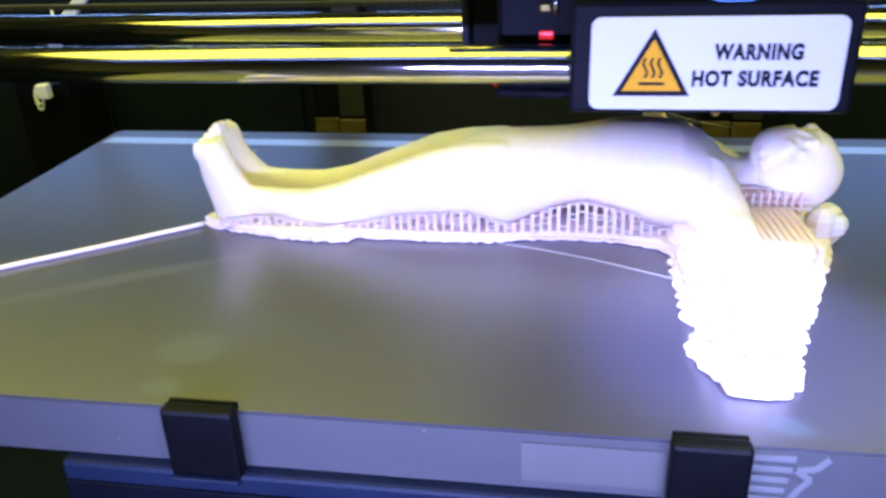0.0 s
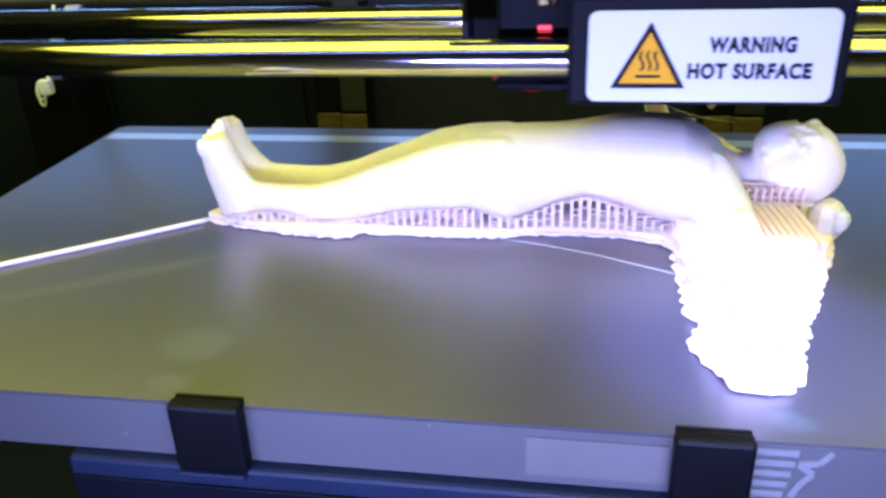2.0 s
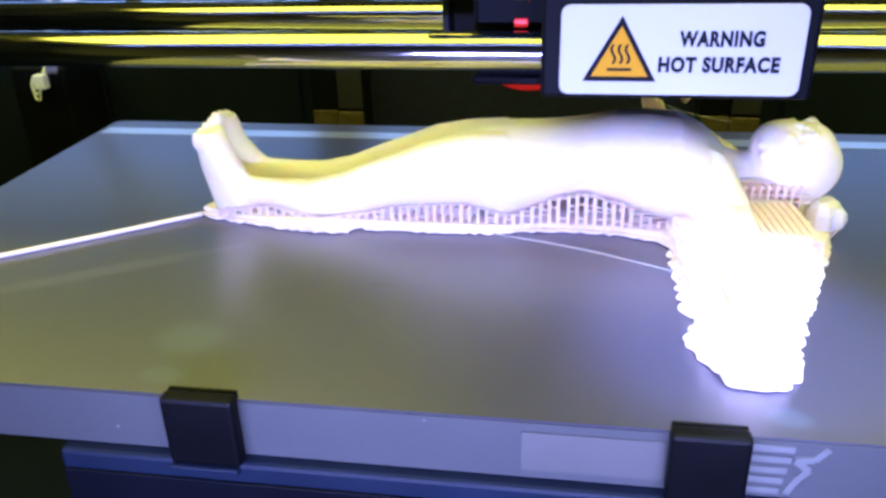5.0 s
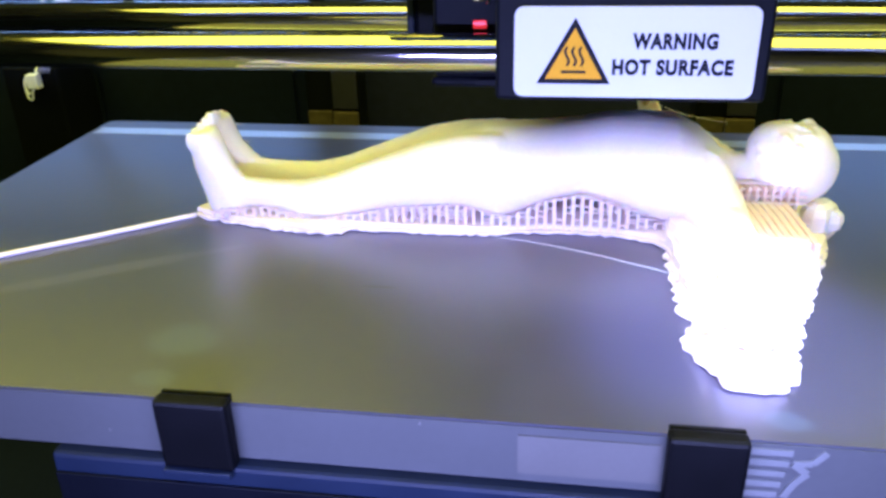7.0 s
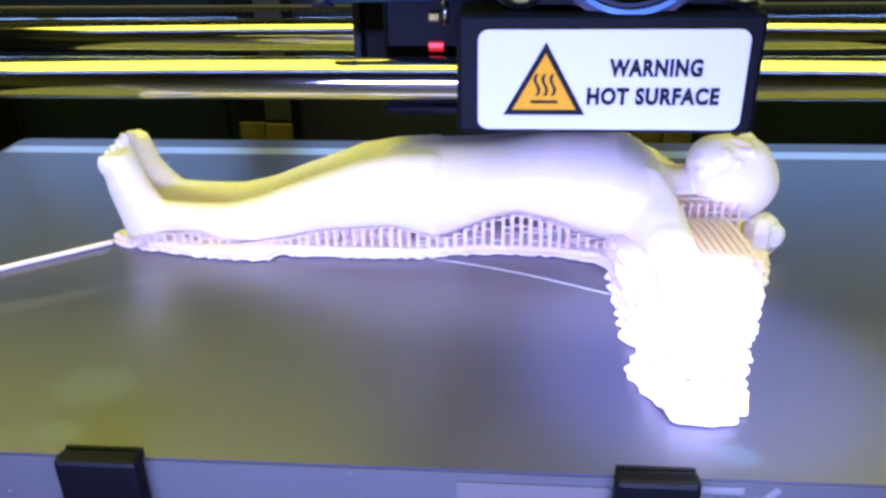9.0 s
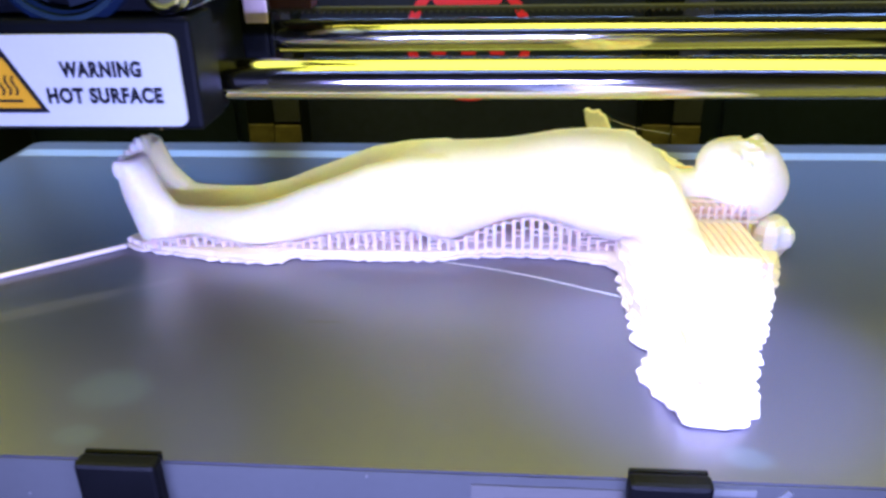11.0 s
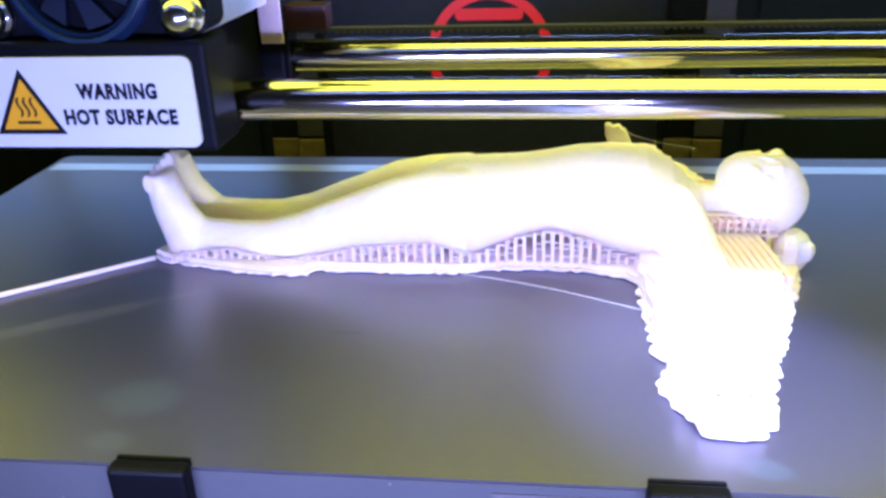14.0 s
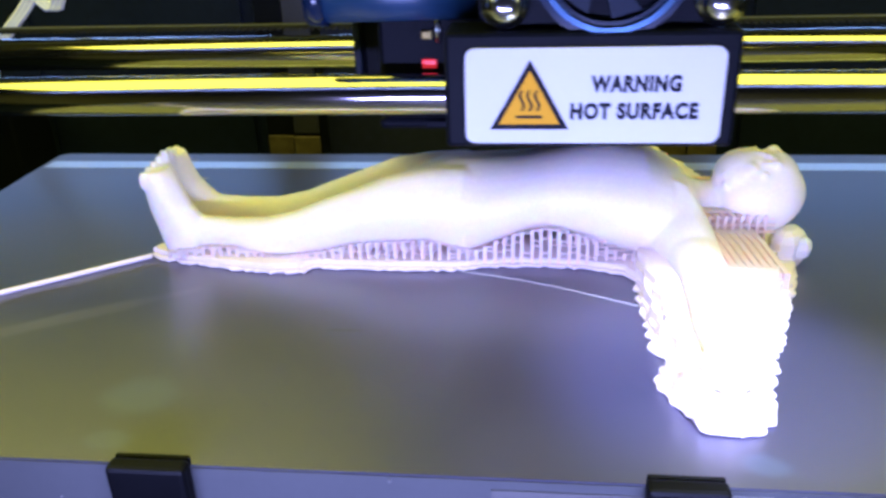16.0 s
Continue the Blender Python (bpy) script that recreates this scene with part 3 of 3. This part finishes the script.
def build_supports():
    sup = thing("support_structure", "thin white comb-like print supports standing on the raft", "print support")
    unit = box(-0.5, 0.5, -0.5, 0.5, 0, 1)
    me = bpy.data.meshes.new("support_wall")
    unit.to_mesh(me)
    unit.free()
    me.materials.append(M_SUP)

    def wall(x, y, z, sx, sy, sz, turn=0.0):
        o = new("support_wall", me)
        o.parent = sup
        o.matrix_basis = pose(x, y, z, 0, 0, turn) @ Matrix.Diagonal((sx, sy, max(sz, 0.0006), 1))

    rng = random.Random(12)
    x, k = -0.134, 0
    while x < 0.070:
        legs = x < -0.02
        top = underside(x)
        w = lerp(LEG, x)[2] if legs else lerp(TORSO, x)[2]
        for yc in ((FY - 0.0125, FY + 0.012) if legs else (FY,)):
            wall(x + rng.uniform(-0.0004, 0.0004), yc - w * 0.15, 0.003, 0.0011, 0.0014, top - 0.0020)
            wall(x + rng.uniform(-0.0004, 0.0004), yc + w * 0.25, 0.003, 0.0011, 0.0014, top - 0.0020)
        tall = lerp(EDGE, x)[0] - 0.0037
        y0 = 0.0040 + 0.0016 * (x > 0.045)
        wall(x, y0 + 0.0006, 0.003, rng.uniform(0.0010, 0.0017), 0.0012, tall)
        wall(x + 0.0018, y0 + 0.0004, 0.003 + tall - 0.0006, 0.0042, 0.0007, 0.0006)
        for z in (0.32, 0.52, 0.72):
            if rng.random() < (0.55 if tall > 0.005 else 0.30):
                wall(x + 0.0018, y0 + 0.0004, 0.003 + tall * (z + rng.uniform(-0.06, 0.06)), 0.0040, 0.0007, 0.0006)
        x += 0.0036 if k % 4 else 0.0042
        k += 1
    # thin long walls under the body, behind the comb
    for x0, x1 in ((-0.134, -0.10), (-0.10, -0.07), (-0.07, -0.045), (-0.045, -0.0195)):
        wall((x0 + x1) / 2, FY - 0.0125, 0.003, x1 - x0, 0.0008, min(underside(x0), underside(x1)) - 0.003)
    for x0, x1 in ((-0.0195, 0.006), (0.006, 0.040), (0.040, 0.062)):
        wall((x0 + x1) / 2, FY + 0.012, 0.003, x1 - x0, 0.0008, min(underside(x0), underside(x1)) - 0.003)
    # slanting fins between shoulder and head, closed above by a fine lattice
    for k in range(9):
        x = 0.0815 + 0.0029 * k
        fin = bmesh.new()
        sides = []
        for dx in (-0.00105, 0.00105):
            sides.append([fin.verts.new(p) for p in ((x + dx, 0.014, 0.003), (x + dx, 0.014, 0.0185), (x + dx + 0.0050, 0.000, 0.0150), (x + dx + 0.0095, -0.017, 0.0108), (x + dx + 0.0095, -0.017, 0.003))])
        p, q = sides
        fin.faces.new(p)
        fin.faces.new(q[::-1])
        for j in range(5):
            fin.faces.new((p[j], p[(j + 1) % 5], q[(j + 1) % 5], q[j]))
        part("support_fin", fin, M_SUP, sup)
    for k in range(9):
        wall(0.0860 + 0.0031 * k, FY - 0.0125, 0.003, 0.0010, 0.008, 0.0200, 14)
    for k in range(4):
        wall(0.1005, FY - 0.0172 + 0.0016 * k, 0.0165 + 0.0022 * k, 0.030, 0.0008, 0.0007)
    # walls under both arms
    for s in (-1, 1):
        for k in range(16 if s > 0 else 0):
            d = 0.030 + 0.0019 * k
            c = 0.078 + 0.012 * (1 - k / 47)
            wall(c, FY + s * d, 0.003, 0.020 + 0.026 * (1 - k / 47), 0.0010, 0.0105 - 0.0014 * (k % 2))
        for k in range(7):
            wall(0.068 + 0.004 * k, FY + s * 0.072, 0.003, 0.0010, 0.088 - 0.004 * k, 0.0070)
    b = bmesh.new()
    loft([((0.1235, 0.016, z), (rx, 0.0012, 0), (0.001, ry, 0)) for z, rx, ry in ((0.003, 0.0068, 0.0075), (0.007, 0.0078, 0.0080), (0.0105, 0.0080, 0.0082), (0.0135, 0.0062, 0.0066), (0.0152, 0.0034, 0.0040))], b, 9)
    loft([((0.1275, 0.013, z), (rx, -0.001, 0), (0.0008, rx * 0.9, 0)) for z, rx in ((0.0045, 0.0036), (0.0080, 0.0046), (0.0110, 0.0040), (0.0128, 0.0022))], b, 7)
    part("support_block", b, M_FIL, sup, "lumpy yellowish support block under the head")

    line = thing("purge_line", "single white extruded filament line on the bed", "filament")
    part("strand", pipe([(-0.262, -0.078, 0.0012), (-0.213, -0.041, 0.0012), (-0.180, -0.0165, 0.0012), (-0.145, 0.010, 0.0014)], 0.0011), M_RAFT, line, smooth=True)
    for pts in ([(0.066, 0.136, 0.0225), (0.085, 0.139, 0.0150), (0.108, 0.142, 0.0100)],
                [(-0.133, 0.037, 0.0375), (-0.130, 0.036, 0.0362), (-0.1285, 0.036, 0.0368)], [(-0.130, 0.036, 0.0290), (-0.1265, 0.034, 0.0285), (-0.1240, 0.034, 0.0292)]):
        web = thing("stray_strand", "hair-thin filament string clinging to the printed figure", "filament")
        part("strand", pipe(pts, 0.00010, segs=5), M_SUP, web)
    hair = thing("stray_strand", "hair-thin stray filament lying on the bed", "filament")
    part("strand", pipe([(-0.010, 0.002, 0.0004), (0.008, -0.003, 0.0004), (0.030, -0.011, 0.0004), (0.061, -0.026, 0.0005)], 0.00014, segs=6), M_CABLE, hair, smooth=True)


# ---- the gantry and its print head ----
RZ, RR = 0.0705, 0.0080      # the rods' height and radius
ROD_GAP = 0.088


def build_gantry():
    g = thing("gantry", "gantry of two polished steel rods with a toothed belt", "gantry")
    part("front_rod", tube((-0.52, 0, RZ), (0.52, 0, RZ), RR, 48), M_CHROME, g, smooth=True)
    part("rear_rod", tube((-0.52, ROD_GAP, RZ), (0.52, ROD_GAP, RZ), RR, 48), M_CHROME, g, smooth=True)
    belt = part("belt", box(-0.52, 0.52, ROD_GAP - 0.006, ROD_GAP + 0.000, RZ + 0.0125, RZ + 0.0140), M_BELT, g, "black toothed belt")
    tm = box(-0.0007, 0.0007, -0.003, 0.003, -0.0011, 0.0)
    me = bpy.data.meshes.new("tooth")
    tm.to_mesh(me)
    tm.free()
    me.materials.append(M_BELT)
    for k in range(240):
        o = new("tooth", me)
        o.parent = belt
        o.location = (-0.42 + 0.0035 * k, ROD_GAP - 0.003, RZ + 0.0125)
    for x in (-0.53, 0.53):
        part("end_block", box(x - 0.015, x + 0.015, -0.018, ROD_GAP + 0.02, RZ - 0.02, RZ + 0.024, 0.002), M_BLACK, g)
    return g


SIGN_Y = -0.037


def build_head():
    h = thing("extruder", "black printer extruder with a white warning plate", "extruder")
    sy = SIGN_Y
    part("front_block", box(-0.0512, 0.0480, sy + 0.0015, sy + 0.026, 0.0600, 0.1000, 0.0016), M_BLACK, h)
    part("side_block", box(-0.0440, 0.0430, sy + 0.0262, 0.0098, 0.0570, 0.0920, 0.002), M_BLACK, h)
    part("rear_body", box(-0.0820, 0.0300, 0.0100, ROD_GAP - 0.012, 0.0575, 0.0990, 0.002), M_BLACK, h)
    part("bearing_housing", box(-0.1020, 0.0420, ROD_GAP - 0.0115, ROD_GAP + 0.014, 0.0575, 0.1150, 0.002), M_BLACK, h)
    part("bearing_cap", box(-0.1060, -0.1022, ROD_GAP - 0.014, ROD_GAP + 0.014, 0.0600, 0.1100, 0.001), M_NAVY, h, "blue bearing cap")
    part("cable_duct", tube((-0.1020, 0.002, 0.1085), (-0.0420, 0.001, 0.1095), 0.0105, 28), M_DUCT, h, "dark blue cylinder", smooth=True)
    part("duct_ring", tube((-0.1060, 0.002, 0.1085), (-0.0990, 0.002, 0.1085), 0.0118, 28), M_GLOSS, h, smooth=True)
    part("indicator", box(-0.0645, -0.0588, 0.0085, 0.0099, 0.0788, 0.0822, 0.0004), M_LAMP, h, "lit red indicator lamp")
    part("terminal", box(-0.0645, -0.0600, 0.0080, 0.0099, 0.0900, 0.0935, 0.0006), M_GOLD, h, "small brass terminal")
    part("pin", tube((-0.0580, 0.0088, 0.0890), (-0.0580, 0.0088, 0.0990), 0.0010, 12), M_STEEL, h, "bright steel pin", smooth=True)
    fan = part("fan_frame", ring_bars(0.0045, 0.124, 0.0215, 0.0275, sy + 0.004, sy + 0.016), M_GLOSS, h, "black fan frame")
    part("fan_plate", front_plate(rounded(0.0045, 0.128, 0.088, 0.054, 0.006), sy + 0.0085, sy + 0.024), M_BLACK, h)
    part("fan_ring", ring_bars(0.0045, 0.124, 0.0232, 0.0250, sy + 0.0020, sy + 0.0040), M_FAN, fan, "blue steel ring")
    part("fan_hub", tube((0.0045, sy + 0.0035, 0.124), (0.0045, sy + 0.008, 0.124), 0.010, 28), M_NAVY, h, smooth=True)
    for k in range(7):
        a = math.tau * k / 7
        bm = front_plate([(0.0045 + math.cos(a + da) * r, 0.124 + math.sin(a + da) * r) for r, da in ((0.0102, 0), (0.0205, 0.25), (0.0205, 0.75), (0.0102, 0.55))], sy + 0.0052, sy + 0.0066)
        part("fan_blade", bm, M_NAVY, fan)
    for x in (-0.0305, 0.0400):
        b = bmesh.new()
        ball((x, sy + 0.0040, 0.1085), 0.0066, 0.0058, 0.0066, b, 28, 16)
        tube((x, sy + 0.0040, 0.1085), (x, sy + 0.010, 0.1085), 0.0080, 28, bm=b)
        part("dome_bolt", b, M_STEEL, h, "shiny domed steel bolt", smooth=True)
    part("red_cover", box(0.0440, 0.0640, 0.0765, 0.0900, 0.0850, 0.0965, 0.0008), M_WINE, h, "dark red plastic cover")
    part("bearing_tab", box(0.0422, 0.0440, 0.0766, 0.0800, 0.0560, 0.0840, 0.0004), M_BLACK, h)
    part("side_bracket", box(0.0402, 0.0505, 0.0490, 0.0505, 0.0835, 0.150, 0.0004), M_PINK, h, "pinkish metal side bracket")
    part("side_plate", box(0.0432, 0.0450, sy + 0.012, 0.0480, 0.1010, 0.150, 0.0004), M_BRIGHT_METAL, h, "pale metal side plate")
    part("lower_body", box(-0.0840, 0.0260, 0.0120, 0.0560, 0.0525, 0.0574, 0.002), M_BLACK, h)
    part("lower_catch", box(-0.0640, -0.0540, 0.0106, 0.0119, 0.0535, 0.0565, 0.0004), M_BLACK, h)
    part("extruder_body", box(-0.0460, 0.0420, sy + 0.0245, 0.070, 0.1165, 0.1400, 0.004), M_BLACK, h)
    # unseen block above the view, added to darken the bed's reflection below
    part("upper_shade_block", box(-0.0950, 0.0400, sy + 0.0300, 0.052, 0.1405, 0.2800, 0.006), M_BLACK, h)
    # heater and nozzle
    nz = part("nozzle", tube((0, sy + 0.049, 0.0458), (0, sy + 0.049, 0.0490), 0.0008, 20, 0.0030), M_BRASS, h, "pointed nozzle")
    nz.location.x = 0.010
    nb = part("heater_sock", box(-0.0045, 0.0045, sy + 0.0445, sy + 0.0535, 0.0491, 0.0568, 0.0012), M_CABLE, h, "white heater sock")
    nb.location.x = 0.010

    # the warning plate
    s = part("warning_plate", front_plate(rounded(-0.0006, 0.0785, 0.0868, 0.0330, 0.0035), sy, sy + 0.0013), M_SIGN, h, "white plate with a rounded outline")
    tri = ((-0.0219, 0.0902), (-0.0355, 0.0660), (-0.0083, 0.0660))
    c = Vector((sum(p[0] for p in tri) / 3, sum(p[1] for p in tri) / 3))
    part("triangle_border", front_plate([tuple(p) for p in tri], sy - 0.00012, sy - 0.00002), M_INK, s, "black triangle border")
    part("triangle", front_plate([tuple(c + (Vector(p) - c) * 0.77) for p in tri], sy - 0.00024, sy - 0.00014), M_AMBER, s, "amber triangle")
    part("heat_bar", box(-0.0265, -0.0175, sy - 0.00036, sy - 0.00026, 0.0700, 0.0710), M_INK, s)
    for k in range(3):
        x = -0.0245 + 0.0026 * k
        b = bmesh.new()
        prev = None
        for j in range(13):
            z = 0.0726 + 0.0072 * j / 12
            xx = x + 0.0007 * math.sin(j / 12 * math.tau)
            row = [b.verts.new((xx - 0.0005, sy - 0.00034, z)), b.verts.new((xx + 0.0005, sy - 0.00034, z))]
            if prev:
                b.faces.new((prev[0], prev[1], row[1], row[0]))
            prev = row
        part("heat_wave", b, M_INK, s)
    words("lettering", "WARNING", 0.0138, sy - 0.00012, 0.0818, 0.0300, 0.0059, M_INK, s)
    words("lettering", "HOT SURFACE", 0.0136, sy - 0.00012, 0.0724, 0.0430, 0.0059, M_INK, s)
    for mark in s.children:
        mark.location += Vector((0, 0, 0.0010))
    return h


build_case()
build_bed()
build_figure()
build_raft()
build_supports()
gantry = build_gantry()
head = build_head()

# time, the head's place along the rods, the plate's depth
HEAD = [
    (0, 0.0700, -0.0100), (0.1, 0.0627, -0.0108), (0.2, 0.0546, -0.0078), (0.3, 0.0528, -0.0061), (0.4, 0.0610, -0.0066), (0.5, 0.0685, -0.0080), (0.6, 0.0694, -0.0064), (0.7, 0.0611, -0.0047),
    (0.8, 0.0540, -0.0032), (0.9, 0.0591, -0.0040), (1, 0.0665, -0.0050), (1.1, 0.0713, -0.0072), (1.2, 0.0672, -0.0045), (1.3, 0.0588, -0.0029), (1.4, 0.0567, -0.0012), (1.5, 0.0640, -0.0040),
    (1.6, 0.0710, -0.0074), (1.7, 0.0655, -0.0049), (1.8, 0.0571, -0.0028), (1.9, 0.0593, -0.0053), (2, 0.0680, -0.0050), (2.1, 0.0738, -0.0075), (2.2, 0.0719, -0.0062), (2.3, 0.0734, -0.0072),
    (2.4, 0.0735, -0.0111), (2.5, 0.0720, -0.0105), (2.6, 0.0748, -0.0126), (2.7, 0.0737, -0.0142), (2.8, 0.0734, -0.0126), (2.9, 0.0750, -0.0158), (3, 0.0720, -0.0150), (3.1, 0.0747, -0.0205),
    (3.2, 0.0725, -0.0196), (3.3, 0.0736, -0.0207), (3.4, 0.0741, -0.0219), (3.5, 0.0725, -0.0205), (3.6, 0.0724, -0.0240), (3.7, 0.0731, -0.0198), (3.8, 0.0746, -0.0067), (3.9, 0.0743, -0.0051),
    (4, 0.0650, 0.0010), (4.2, 0.0650, 0.0005), (6.3, 0.0454, -0.0037), (6.4, 0.0496, -0.0042), (6.5, 0.0460, -0.0030), (6.6, 0.0487, -0.0011), (6.8, 0.0437, -0.0023), (7, 0.0430, -0.0040),
    (7.2, 0.0410, -0.0073), (7.4, 0.0400, -0.0071), (7.5, 0.0400, -0.0075), (7.6, 0.0402, -0.0121), (7.7, 0.0380, -0.0093), (7.8, 0.0408, -0.0092), (7.9, 0.0384, -0.0088), (8, 0.0370, -0.0115),
    (8.1, 0.0364, -0.0154), (8.2, 0.0476, -0.0238), (8.3, 0.0537, -0.0260), (8.4, 0.0416, -0.0178), (8.5, 0.0420, -0.0165), (8.6, 0.0522, -0.0233), (8.7, 0.0519, -0.0228), (8.8, 0.0432, -0.0162),
    (8.9, 0.0511, -0.0211), (9, 0.0550, -0.0225), (9.1, 0.0481, -0.0175), (9.2, 0.0560, -0.0178), (9.3, 0.0560, -0.0178), (11.2, -0.1472, -0.0152), (11.3, -0.1472, -0.0152), (11.5, -0.1455, -0.0212),
    (11.7, -0.1461, -0.0260), (11.8, -0.1452, -0.0250), (12, -0.1445, -0.0115), (12.2, -0.1486, -0.0037), (12.4, -0.1508, -0.0038), (12.5, -0.1440, -0.0060), (12.7, -0.1427, -0.0052), (12.9, -0.1432, -0.0064),
    (13, -0.1428, -0.0075), (13.2, -0.1446, -0.0101), (13.4, -0.1446, -0.0111), (13.5, -0.1440, -0.0080), (13.6, -0.1437, -0.0124), (13.8, -0.1448, -0.0200), (14, -0.1438, -0.0222), (14.1, -0.1464, -0.0230),
    (14.2, -0.1418, -0.0227), (14.3, -0.1082, -0.0260), (14.4, -0.0706, -0.0260), (14.5, -0.0436, -0.0200), (14.6, -0.0084, -0.0260), (14.7, 0.0211, -0.0237), (14.8, 0.0395, -0.0190), (14.9, 0.0391, -0.0168),
    (15, 0.0380, -0.0070), (15.1, 0.0464, -0.0008), (15.2, 0.0525, -0.0001), (15.3, 0.0626, -0.0022), (15.4, 0.0722, -0.0017), (15.5, 0.0720, -0.0100), (15.6, 0.0759, -0.0169), (15.7, 0.0735, -0.0188),
    (15.8, 0.0657, -0.0214), (15.9, 0.0506, -0.0227), (16, 0.0400, -0.0200)]


def motions():
    walk(gantry, [(t, pose(0, y - SIGN_Y, 0)) for t, x, y in HEAD])
    walk(head, [(t, pose(x, y - SIGN_Y, 0)) for t, x, y in HEAD])


motions()
